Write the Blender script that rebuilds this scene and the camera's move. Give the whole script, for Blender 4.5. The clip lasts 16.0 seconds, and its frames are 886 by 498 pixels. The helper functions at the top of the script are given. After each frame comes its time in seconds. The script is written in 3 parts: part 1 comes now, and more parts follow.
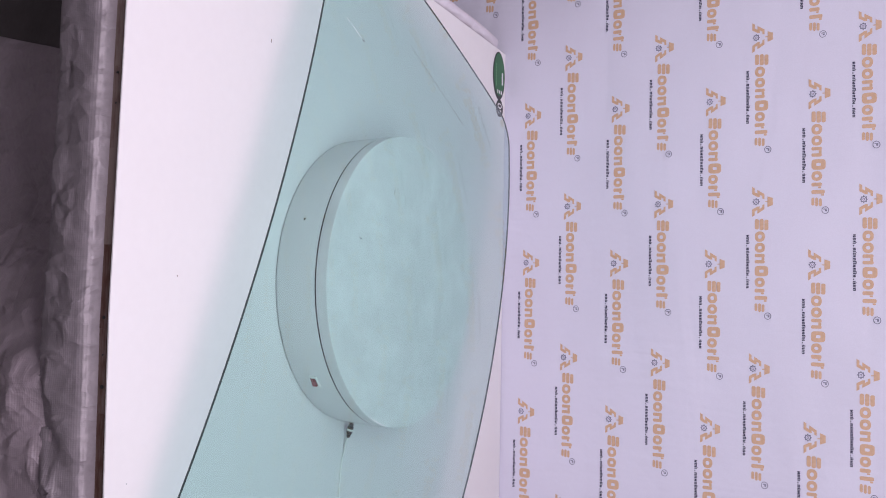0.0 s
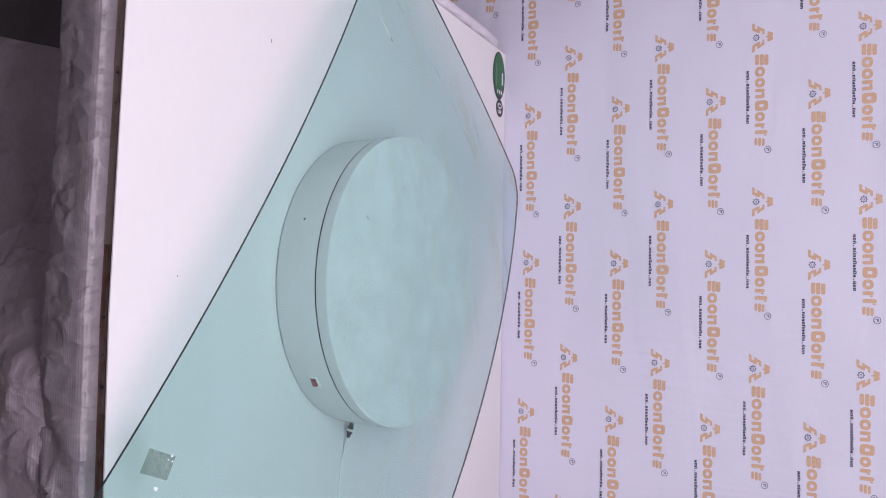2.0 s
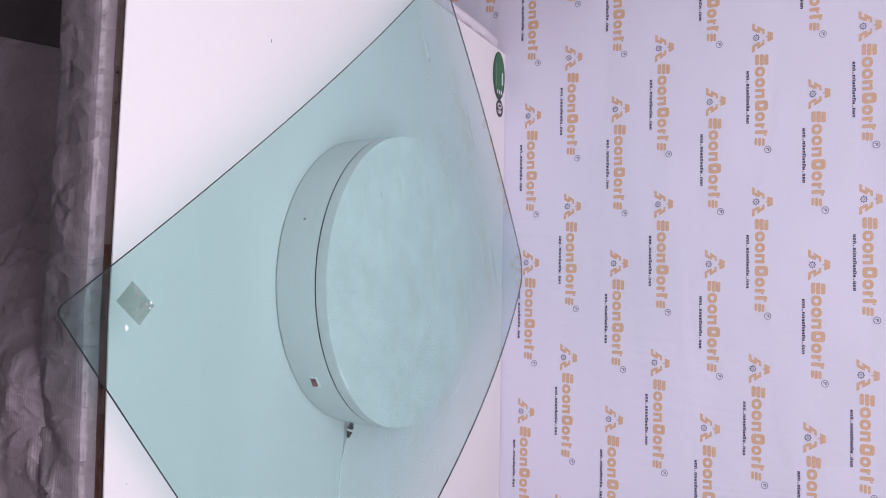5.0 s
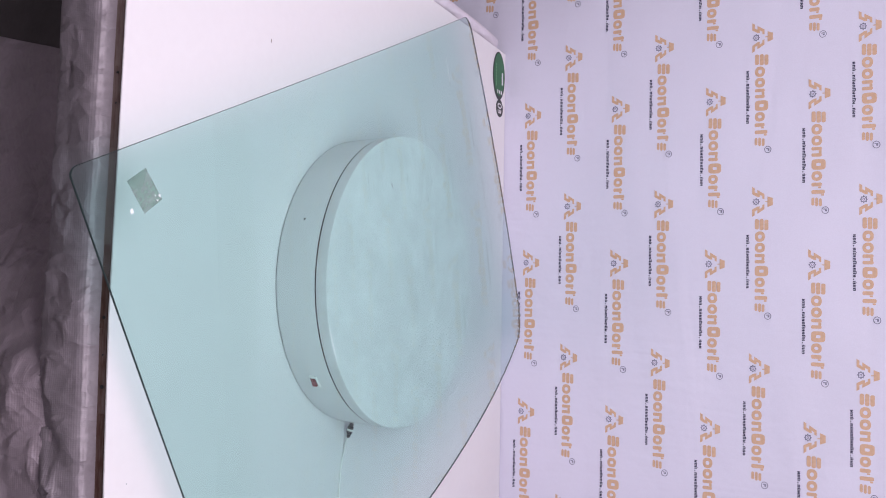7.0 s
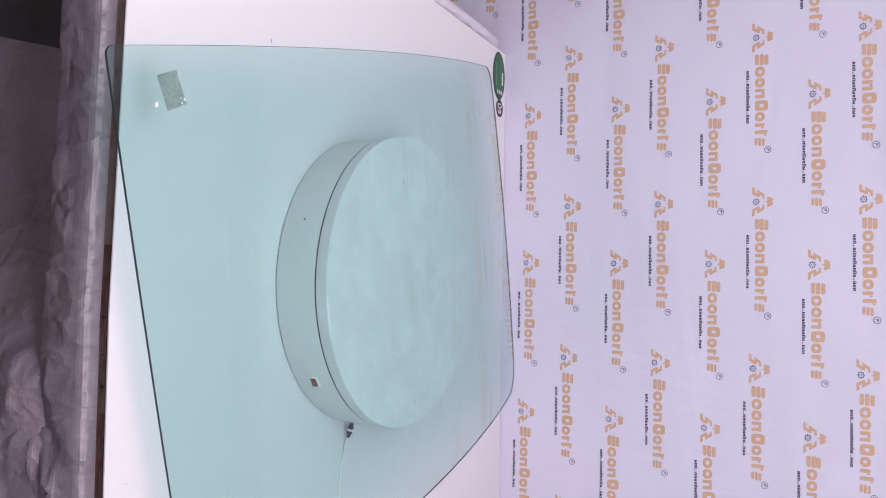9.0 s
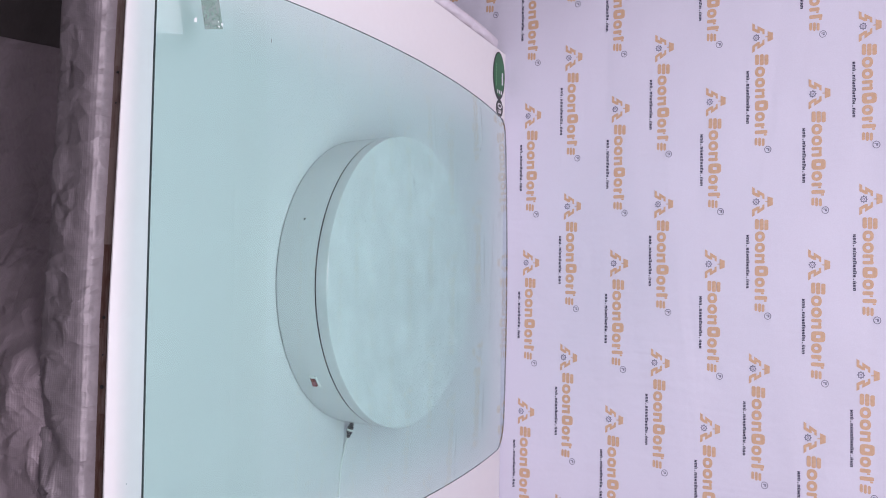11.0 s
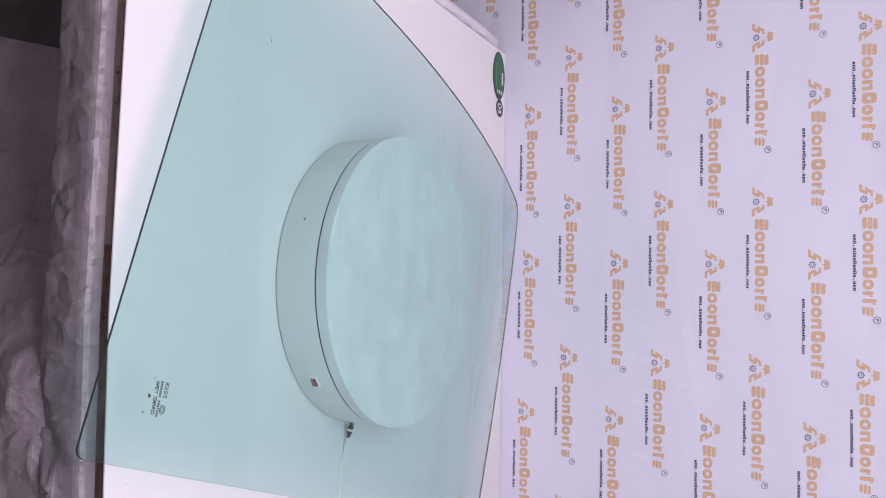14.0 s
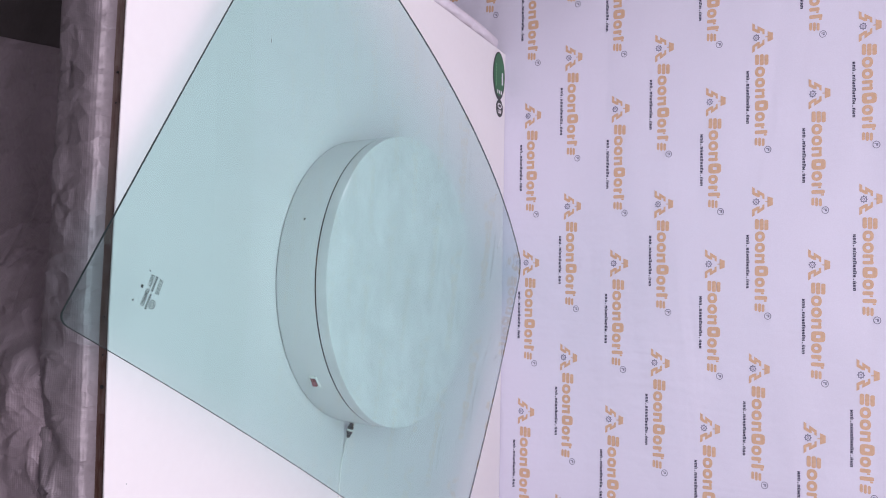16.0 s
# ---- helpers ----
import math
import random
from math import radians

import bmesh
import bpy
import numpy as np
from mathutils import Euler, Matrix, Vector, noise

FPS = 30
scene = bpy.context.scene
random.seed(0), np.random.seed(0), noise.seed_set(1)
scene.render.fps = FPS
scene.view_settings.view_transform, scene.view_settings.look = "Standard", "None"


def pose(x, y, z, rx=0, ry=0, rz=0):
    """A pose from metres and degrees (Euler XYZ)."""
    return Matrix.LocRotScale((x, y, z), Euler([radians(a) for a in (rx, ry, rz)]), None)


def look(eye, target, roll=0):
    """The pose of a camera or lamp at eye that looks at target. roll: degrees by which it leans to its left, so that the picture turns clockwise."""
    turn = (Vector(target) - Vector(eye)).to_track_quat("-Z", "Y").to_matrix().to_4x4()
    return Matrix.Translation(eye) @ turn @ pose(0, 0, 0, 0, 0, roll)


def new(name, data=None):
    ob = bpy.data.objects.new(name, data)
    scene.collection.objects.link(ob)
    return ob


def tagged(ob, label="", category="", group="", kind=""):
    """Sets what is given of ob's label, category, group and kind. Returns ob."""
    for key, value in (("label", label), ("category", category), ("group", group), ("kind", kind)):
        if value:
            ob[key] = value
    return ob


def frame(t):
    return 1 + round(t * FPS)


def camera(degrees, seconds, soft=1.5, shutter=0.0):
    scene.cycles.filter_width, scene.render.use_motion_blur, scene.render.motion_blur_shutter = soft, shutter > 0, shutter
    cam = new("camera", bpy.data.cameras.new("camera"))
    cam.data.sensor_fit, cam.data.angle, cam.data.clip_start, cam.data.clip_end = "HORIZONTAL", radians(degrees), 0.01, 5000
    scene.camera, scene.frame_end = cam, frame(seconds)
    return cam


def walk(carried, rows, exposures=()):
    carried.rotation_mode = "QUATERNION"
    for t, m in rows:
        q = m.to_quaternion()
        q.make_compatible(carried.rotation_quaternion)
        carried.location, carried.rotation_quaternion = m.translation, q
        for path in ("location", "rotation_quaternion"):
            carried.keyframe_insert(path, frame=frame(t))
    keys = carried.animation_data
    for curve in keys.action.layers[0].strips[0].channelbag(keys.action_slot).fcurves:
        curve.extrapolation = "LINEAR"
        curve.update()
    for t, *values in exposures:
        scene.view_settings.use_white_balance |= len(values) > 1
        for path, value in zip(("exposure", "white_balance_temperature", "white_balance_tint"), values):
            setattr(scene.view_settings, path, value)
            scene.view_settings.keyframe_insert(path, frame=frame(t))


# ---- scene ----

# camera: stands still, turned on its side, looking down on the table
cam = camera(57.26, 16.0, soft=1.0)
EYE = Vector((-0.0135, -1.4784, 1.6865))
C_U = Vector((-0.01693, 0.44963, 0.89305))
C_V = Vector((0.99932, 0.03697, 0.00033))
C_F = C_U.cross(C_V).normalized()
C_U = C_V.cross(C_F).normalized()
VIEW = Matrix.Translation(EYE) @ Matrix((C_U, -C_V, -C_F)).transposed().to_4x4()
walk(cam, [(0.0, VIEW), (16.0, VIEW)], exposures=[(0.0, 0.0), (4.2, 0.0), (6.3, 0.1), (16.0, 0.1)])

# room light: two ceiling panels, in front of and beside the table, and an added weak fill from behind
world = bpy.data.worlds.new("world")
scene.world = world
world.use_nodes = True
world.node_tree.nodes["Background"].inputs[0].default_value = (0.80, 0.82, 1.0, 1)
world.node_tree.nodes["Background"].inputs[1].default_value = 0.1

TOP = 0.75          # table top height
WALL = 0.7806       # banner face
FRONT = -0.662      # table's front edge
SPIN = -6.3536      # turntable, degrees a second


def area_lamp(name, m, sx, sy, watts, colour):
    data = bpy.data.lights.new(name, "AREA")
    data.shape, data.size, data.size_y, data.energy, data.color = "RECTANGLE", sx, sy, watts, colour
    ob = new(name, data)
    ob.matrix_world = m
    return ob


LIGHT = (1.0, 0.895, 1.0)
area_lamp("ceiling_lamp_west", pose(-1.433, -0.46, 2.62, 0, 0, 8), 1.05, 1.25, 10, LIGHT)
area_lamp("ceiling_lamp_front", look((0.22, -1.22, 2.62), (0.22, -0.1, 0.85)), 2.4, 0.9, 42.5, LIGHT)
# added fill before the solid south wall, lifts upright faces; no window there
area_lamp("south_fill_lamp", look((0.2, -2.86, 1.75), (0.1, 0, 1.2)), 3.0, 1.5, 6.5, (0.98, 0.88, 1.0))


# ---- materials ----
def material(name, base, rough=0.5, metal=0.0, grain=None, stain=None, bump=None, coat=0.0):
    """base colour; grain and stain: (scale, amount) of light and dark noise; bump: (scale, strength, distance)"""
    m = bpy.data.materials.new(name)
    m.use_nodes = True
    nt = m.node_tree
    b = nt.nodes["Principled BSDF"]
    b.inputs["Base Color"].default_value = (*base, 1)
    b.inputs["Roughness"].default_value = rough
    b.inputs["Metallic"].default_value = metal
    b.inputs["Coat Weight"].default_value = coat
    tc = nt.nodes.new("ShaderNodeTexCoord")
    last = None
    for spec, det in ((grain, 6), (stain, 3)):
        if not spec:
            continue
        n = nt.nodes.new("ShaderNodeTexNoise")
        n.inputs["Scale"].default_value, n.inputs["Detail"].default_value = spec[0], det
        nt.links.new(tc.outputs["Object"], n.inputs["Vector"])
        r = nt.nodes.new("ShaderNodeMapRange")
        r.inputs["From Min"].default_value, r.inputs["From Max"].default_value = 0.3, 0.7
        r.inputs["To Min"].default_value, r.inputs["To Max"].default_value = 1 - spec[1], 1 + spec[1]
        nt.links.new(n.outputs["Fac"], r.inputs["Value"])
        mx = nt.nodes.new("ShaderNodeMix")
        mx.data_type, mx.blend_type = "RGBA", "MULTIPLY"
        mx.inputs[0].default_value = 1
        if last is None:
            mx.inputs[6].default_value = (*base, 1)
        else:
            nt.links.new(last, mx.inputs[6])
        nt.links.new(r.outputs[0], mx.inputs[7])
        last = mx.outputs[2]
    if last is not None:
        nt.links.new(last, b.inputs["Base Color"])
    if bump:
        n = nt.nodes.new("ShaderNodeTexNoise")
        n.inputs["Scale"].default_value, n.inputs["Detail"].default_value = bump[0], 5
        nt.links.new(tc.outputs["Object"], n.inputs["Vector"])
        bp = nt.nodes.new("ShaderNodeBump")
        bp.inputs["Strength"].default_value, bp.inputs["Distance"].default_value = bump[1], bump[2]
        nt.links.new(n.outputs["Fac"], bp.inputs["Height"])
        nt.links.new(bp.outputs[0], b.inputs["Normal"])
    return m


def glass_material(name, tint, rough, haze=0.0, f0=0.05, fine=1.0):
    """clear pane: tinted see-through, with a mirror gloss that grows at a slant, and pale noise smears on top"""
    m = bpy.data.materials.new(name)
    m.use_nodes = True
    nt = m.node_tree
    nt.nodes.clear()
    out = nt.nodes.new("ShaderNodeOutputMaterial")
    tr = nt.nodes.new("ShaderNodeBsdfTransparent")
    tr.inputs[0].default_value = (*tint, 1)
    gl = nt.nodes.new("ShaderNodeBsdfGlossy")
    gl.inputs["Roughness"].default_value = rough
    lw = nt.nodes.new("ShaderNodeLayerWeight")
    lw.inputs[0].default_value = 0.5
    pw = nt.nodes.new("ShaderNodeMath")
    pw.operation = "POWER"
    pw.inputs[1].default_value = 5.0
    nt.links.new(lw.outputs["Facing"], pw.inputs[0])
    fr = nt.nodes.new("ShaderNodeMath")
    fr.operation = "MULTIPLY_ADD"
    fr.inputs[1].default_value, fr.inputs[2].default_value = (1 - f0) if f0 else 0.0, f0
    nt.links.new(pw.outputs[0], fr.inputs[0])
    mix = nt.nodes.new("ShaderNodeMixShader")
    nt.links.new(fr.outputs[0], mix.inputs[0])
    nt.links.new(tr.outputs[0], mix.inputs[1])
    nt.links.new(gl.outputs[0], mix.inputs[2])
    last = mix.outputs[0]
    if haze:
        tc = nt.nodes.new("ShaderNodeTexCoord")
        n = nt.nodes.new("ShaderNodeTexNoise")
        n.inputs["Scale"].default_value, n.inputs["Detail"].default_value = 3.2 * fine, 5
        nt.links.new(tc.outputs["Object"], n.inputs["Vector"])
        n2 = nt.nodes.new("ShaderNodeTexNoise")
        n2.inputs["Scale"].default_value, n2.inputs["Detail"].default_value = 26 * fine, 6
        nt.links.new(tc.outputs["Object"], n2.inputs["Vector"])
        r = nt.nodes.new("ShaderNodeMapRange")
        r.inputs["From Min"].default_value, r.inputs["From Max"].default_value = 0.42, 0.75
        r.inputs["To Min"].default_value, r.inputs["To Max"].default_value = haze * 0.35, haze * 2
        nt.links.new(n.outputs["Fac"], r.inputs["Value"])
        mul = nt.nodes.new("ShaderNodeMath")
        mul.operation = "MULTIPLY"
        nt.links.new(r.outputs[0], mul.inputs[0])
        nt.links.new(n2.outputs["Fac"], mul.inputs[1])
        df = nt.nodes.new("ShaderNodeBsdfDiffuse")
        df.inputs[0].default_value = (0.62, 0.66, 0.68, 1)
        mix2 = nt.nodes.new("ShaderNodeMixShader")
        nt.links.new(mul.outputs[0], mix2.inputs[0])
        nt.links.new(last, mix2.inputs[1])
        nt.links.new(df.outputs[0], mix2.inputs[2])
        last = mix2.outputs[0]
    nt.links.new(last, out.inputs[0])
    return m


WHITE_SHEET = material("white_sheet", (0.80, 0.785, 0.80), 0.45, stain=(2.2, 0.015), grain=(60, 0.008), bump=(90, 0.05, 0.001))
TURN_WHITE = material("turntable_white", (0.76, 0.76, 0.77), 0.42, stain=(5, 0.02), grain=(70, 0.015), bump=(160, 0.06, 0.0008))
PLATTER_TOP = material("platter_white", (0.78, 0.78, 0.79), 0.5, stain=(13, 0.07), grain=(45, 0.045), bump=(120, 0.05, 0.0008))
GAP_BLACK = material("gap_black", (0.012, 0.012, 0.013), 0.6)
PLASTIC_BLACK = material("black_plastic", (0.02, 0.02, 0.022), 0.4, bump=(300, 0.05, 0.0005))
METAL = material("connector_metal", (0.55, 0.55, 0.56), 0.3, 1.0)
SWITCH_RED = material("switch_red", (0.26, 0.035, 0.035), 0.35)
CORD_WHITE = material("cord_white", (0.84, 0.84, 0.82), 0.45)
BANNER = material("banner_vinyl", (0.742, 0.735, 0.868), 0.55, stain=(1.6, 0.02), grain=(300, 0.02), bump=(2.2, 0.5, 0.05))
PRINT_ORANGE = material("print_orange", (0.665, 0.445, 0.295), 0.6, grain=(120, 0.08))
PRINT_NAVY = material("print_navy", (0.035, 0.035, 0.085), 0.6, grain=(120, 0.05))
PRINT_GREY = material("print_grey", (0.19, 0.19, 0.28), 0.6)
WALL_PAINT = material("wall_paint", (0.42, 0.41, 0.43), 0.8, stain=(1.5, 0.04), grain=(40, 0.02), bump=(60, 0.1, 0.002))
CEILING_PAINT = material("ceiling_paint", (0.72, 0.71, 0.73), 0.85, stain=(1.2, 0.03), bump=(60, 0.1, 0.002))
CONCRETE = material("concrete", (0.22, 0.21, 0.21), 0.8, stain=(2, 0.15), grain=(35, 0.1), bump=(50, 0.2, 0.003))
GREEN_PRINT = material("green_print", (0.02, 0.13, 0.045), 0.45, grain=(90, 0.05))
PALE_GREEN = material("pale_green_print", (0.12, 0.32, 0.15), 0.5)
DARK_PRINT = material("dark_print", (0.02, 0.025, 0.025), 0.45)
PAPER_WHITE = material("paper_white", (0.78, 0.77, 0.79), 0.6)
CLEAR_WRAP = material("clear_wrap", (0.72, 0.68, 0.75), 0.3, stain=(20, 0.05), bump=(60, 0.35, 0.003))
DIRT = material("dirt", (0.17, 0.18, 0.18), 0.9)
SMUDGE = material("smudge", (0.53, 0.55, 0.56), 0.9)
RUST = material("rust_speck", (0.17, 0.11, 0.085), 0.9)
ETCH = material("etched_print", (0.02, 0.035, 0.035), 0.7)
SCRATCH = material("scratch_white", (0.86, 0.90, 0.90), 0.4)
GLASS = glass_material("green_glass", (0.832, 0.934, 0.918), 0.004, 0.03, 0.065)
GLASS_UNDER = glass_material("green_glass_under", (0.832, 0.934, 0.918), 0.02, 0.0, 0.0)
GLASS_EDGE = material("glass_edge", (0.035, 0.060, 0.060), 0.4)
GLASS_EDGE.node_tree.nodes["Principled BSDF"].inputs["Alpha"].default_value = 0.97
STICKER = glass_material("sticker_film", (0.40, 0.505, 0.435), 0.4, 0.26, fine=8.0)
TIMBER_SIDE = material("timber_side", (0.30, 0.22, 0.16), 0.7, grain=(40, 0.2))


def wood_edge_material():
    m = material("wood_edge", (0.25, 0.165, 0.125), 0.7, bump=(80, 0.3, 0.002))
    nt = m.node_tree
    b = nt.nodes["Principled BSDF"]
    tc = nt.nodes.new("ShaderNodeTexCoord")
    mp = nt.nodes.new("ShaderNodeMapping")
    mp.inputs["Scale"].default_value = (5, 30, 30)
    nt.links.new(tc.outputs["Object"], mp.inputs["Vector"])
    n = nt.nodes.new("ShaderNodeTexNoise")
    n.inputs["Scale"].default_value, n.inputs["Detail"].default_value = 6, 6
    nt.links.new(mp.outputs[0], n.inputs["Vector"])
    oi = nt.nodes.new("ShaderNodeObjectInfo")
    add = nt.nodes.new("ShaderNodeMath")
    add.operation = "MULTIPLY_ADD"
    add.inputs[1].default_value = 0.75
    nt.links.new(n.outputs["Fac"], add.inputs[0])
    mul = nt.nodes.new("ShaderNodeMath")
    mul.operation = "MULTIPLY"
    mul.inputs[1].default_value = 0.45
    nt.links.new(oi.outputs["Random"], mul.inputs[0])
    nt.links.new(mul.outputs[0], add.inputs[2])
    ramp = nt.nodes.new("ShaderNodeValToRGB")
    ramp.color_ramp.elements[0].position, ramp.color_ramp.elements[0].color = 0.40, (0.075, 0.030, 0.018, 1)
    ramp.color_ramp.elements[1].position, ramp.color_ramp.elements[1].color = 0.72, (0.185, 0.140, 0.124, 1)
    nt.links.new(add.outputs[0], ramp.inputs[0])
    nt.links.new(ramp.outputs[0], b.inputs["Base Color"])
    return m


def tarp_material(name, tone, crease):
    """silvery woven sheet: fine ribs along the table, soft stains"""
    m = material(name, tone, 0.47, stain=(9, 0.10), grain=(130, 0.06))
    nt = m.node_tree
    b = nt.nodes["Principled BSDF"]
    b.inputs["Metallic"].default_value = 0.25
    tc = nt.nodes.new("ShaderNodeTexCoord")
    hs = []
    for axis, sc in (("Z", 92.0), ("X", 120.0)):
        w = nt.nodes.new("ShaderNodeTexWave")
        w.bands_direction = axis
        w.inputs["Scale"].default_value, w.inputs["Distortion"].default_value = sc, 0.8
        w.inputs["Detail"].default_value = 1
        nt.links.new(tc.outputs["Object"], w.inputs["Vector"])
        hs.append(w)
    mx = nt.nodes.new("ShaderNodeMath")
    mx.operation = "MULTIPLY_ADD"
    mx.inputs[1].default_value = 0.25
    nt.links.new(hs[1].outputs["Fac"], mx.inputs[0])
    nt.links.new(hs[0].outputs["Fac"], mx.inputs[2])
    bp = nt.nodes.new("ShaderNodeBump")
    bp.inputs["Strength"].default_value, bp.inputs["Distance"].default_value = 0.20, 0.001
    nt.links.new(mx.outputs[0], bp.inputs["Height"])
    n = nt.nodes.new("ShaderNodeTexNoise")
    n.inputs["Scale"].default_value, n.inputs["Detail"].default_value = 55, 4
    nt.links.new(tc.outputs["Object"], n.inputs["Vector"])
    bp2 = nt.nodes.new("ShaderNodeBump")
    bp2.inputs["Strength"].default_value, bp2.inputs["Distance"].default_value = 0.22, 0.003
    nt.links.new(n.outputs["Fac"], bp2.inputs["Height"])
    nt.links.new(bp.outputs[0], bp2.inputs["Normal"])
    last = bp2.outputs[0]
    # sharp creases: facets of different size, bent by a noise
    wn = nt.nodes.new("ShaderNodeTexNoise")
    wn.inputs["Scale"].default_value, wn.inputs["Detail"].default_value = 16, 3
    nt.links.new(tc.outputs["Object"], wn.inputs["Vector"])
    wm = nt.nodes.new("ShaderNodeVectorMath")
    wm.operation = "MULTIPLY_ADD"
    wm.inputs[1].default_value = (0.05, 0.05, 0.05)
    nt.links.new(wn.outputs["Color"], wm.inputs[0])
    nt.links.new(tc.outputs["Object"], wm.inputs[2])
    for scale, strength, dist in ((17.0, 0.75, 0.022), (38.0, 0.6, 0.010), (80.0, 0.4, 0.004)):
        mp = nt.nodes.new("ShaderNodeMapping")
        mp.inputs["Rotation"].default_value = (0, 0.6, 0)
        mp.inputs["Scale"].default_value = (1.0, 0.3, 0.65)
        nt.links.new(wm.outputs[0], mp.inputs["Vector"])
        v = nt.nodes.new("ShaderNodeTexVoronoi")
        v.inputs["Scale"].default_value = scale
        nt.links.new(mp.outputs[0], v.inputs["Vector"])
        cb = nt.nodes.new("ShaderNodeBump")
        cb.inputs["Strength"].default_value, cb.inputs["Distance"].default_value = strength * crease, dist
        nt.links.new(v.outputs["Distance"], cb.inputs["Height"])
        nt.links.new(last, cb.inputs["Normal"])
        last = cb.outputs[0]
    nt.links.new(last, b.inputs["Normal"])
    return m




def crease_banner(m):
    """long shallow wrinkles in the vinyl"""
    nt = m.node_tree
    b = nt.nodes["Principled BSDF"]
    tc = nt.nodes.new("ShaderNodeTexCoord")
    last = b.inputs["Normal"].links[0].from_socket
    for scale, strength, dist in (((0.7, 1.0, 3.6), 0.35, 0.03), ((7.0, 1.0, 1.3), 0.25, 0.015)):
        mp = nt.nodes.new("ShaderNodeMapping")
        mp.inputs["Scale"].default_value = scale
        mp.inputs["Rotation"].default_value = (0, 0.2, 0)
        nt.links.new(tc.outputs["Object"], mp.inputs["Vector"])
        n = nt.nodes.new("ShaderNodeTexNoise")
        n.inputs["Scale"].default_value, n.inputs["Detail"].default_value, n.inputs["Distortion"].default_value = 1.6, 2.5, 0.6
        nt.links.new(mp.outputs[0], n.inputs["Vector"])
        bp = nt.nodes.new("ShaderNodeBump")
        bp.inputs["Strength"].default_value, bp.inputs["Distance"].default_value = strength, dist
        nt.links.new(n.outputs["Fac"], bp.inputs["Height"])
        nt.links.new(last, bp.inputs["Normal"])
        last = bp.outputs[0]
    nt.links.new(last, b.inputs["Normal"])


crease_banner(BANNER)
WOOD_EDGE = wood_edge_material()
# one tarp in two tones: the lower is lifted against the shade there
TARP = tarp_material("woven_tarp", (0.230, 0.203, 0.226), 0.60)
TARP_LIFTED = tarp_material("lifted_woven_tarp", (0.320, 0.270, 0.304), 0.8)
DARK_CLOTH = material("dark_cloth", (0.038, 0.031, 0.033), 0.55, stain=(6, 0.2), grain=(160, 0.08), bump=(14, 0.4, 0.01))


# ---- mesh helpers ----
def part(name, bm, mat, parent=None, label="", smooth=False):
    me = bpy.data.meshes.new(name)
    bm.normal_update()
    bm.to_mesh(me)
    bm.free()
    for mt in (mat if isinstance(mat, (list, tuple)) else [mat]):
        me.materials.append(mt)
    if smooth:
        for p in me.polygons:
            p.use_smooth = True
    ob = new(name, me)
    if parent is not None:
        ob.parent = parent
    if label:
        ob["label"] = label
    return ob


def empty(name, m=None):
    ob = new(name)
    ob.empty_display_size = 0.05
    if m is not None:
        ob.matrix_world = m
    return ob


def box(x0, y0, z0, x1, y1, z1, bevel=0.0, bm=None, seg=2):
    own = bmesh.new()
    bmesh.ops.create_cube(own, size=1, matrix=Matrix.Translation(((x0 + x1) / 2, (y0 + y1) / 2, (z0 + z1) / 2)) @ Matrix.Diagonal((x1 - x0, y1 - y0, z1 - z0, 1)))
    if bevel:
        bmesh.ops.bevel(own, geom=own.edges[:], offset=bevel, segments=seg, affect="EDGES", profile=0.5)
    if bm is None:
        return own
    me = bpy.data.meshes.new("tmp")
    own.to_mesh(me)
    own.free()
    bm.from_mesh(me)
    bpy.data.meshes.remove(me)
    return bm


def lathe(profile, n=160, cap=True):
    """turn a profile of (radius, z) round the z axis; a radius of 0 closes it"""
    bm = bmesh.new()
    rings = []
    for r, z in profile:
        if r <= 0:
            rings.append([bm.verts.new((0, 0, z))])
        else:
            rings.append([bm.verts.new((r * math.cos(2 * math.pi * i / n), r * math.sin(2 * math.pi * i / n), z)) for i in range(n)])
    for a, b in zip(rings, rings[1:]):
        for i in range(n):
            j = (i + 1) % n
            if len(a) == 1 and len(b) > 1:
                bm.faces.new((a[0], b[j], b[i]))
            elif len(b) == 1 and len(a) > 1:
                bm.faces.new((a[i], a[j], b[0]))
            elif len(a) > 1:
                bm.faces.new((a[i], a[j], b[j], b[i]))
    bmesh.ops.recalc_face_normals(bm, faces=bm.faces[:])
    return bm


def flat_shape(bm, pts, y=0.0, mat=0, up=False):
    """one face from 2D points; standing in the xz plane, or lying in xy when up"""
    vs = [bm.verts.new((p[0], p[1], y) if up else (p[0], y, p[1])) for p in pts]
    f = bm.faces.new(vs)
    f.material_index = mat
    return f


def ring_shape(bm, cx, cz, rx, rz, wx, wz, n=20, y=0.0, mat=0, up=False, power=2.0):
    """flat ring with a rounded outline; power above 2 squares it"""
    o, i = [], []
    for k in range(n):
        a = 2 * math.pi * k / n
        c, s = math.cos(a), math.sin(a)
        c, s = math.copysign(abs(c) ** (2 / power), c), math.copysign(abs(s) ** (2 / power), s)
        for lst, ax, az in ((o, rx, rz), (i, rx - wx, rz - wz)):
            px, pz = cx + ax * c, cz + az * s
            lst.append(bm.verts.new((px, pz, y) if up else (px, y, pz)))
    for k in range(n):
        j = (k + 1) % n
        f = bm.faces.new((o[k], o[j], i[j], i[k]))
        f.material_index = mat


def oval(cx, cy, rx, ry, n=40):
    return [(cx + rx * math.cos(2 * math.pi * k / n), cy + ry * math.sin(2 * math.pi * k / n)) for k in range(n)]


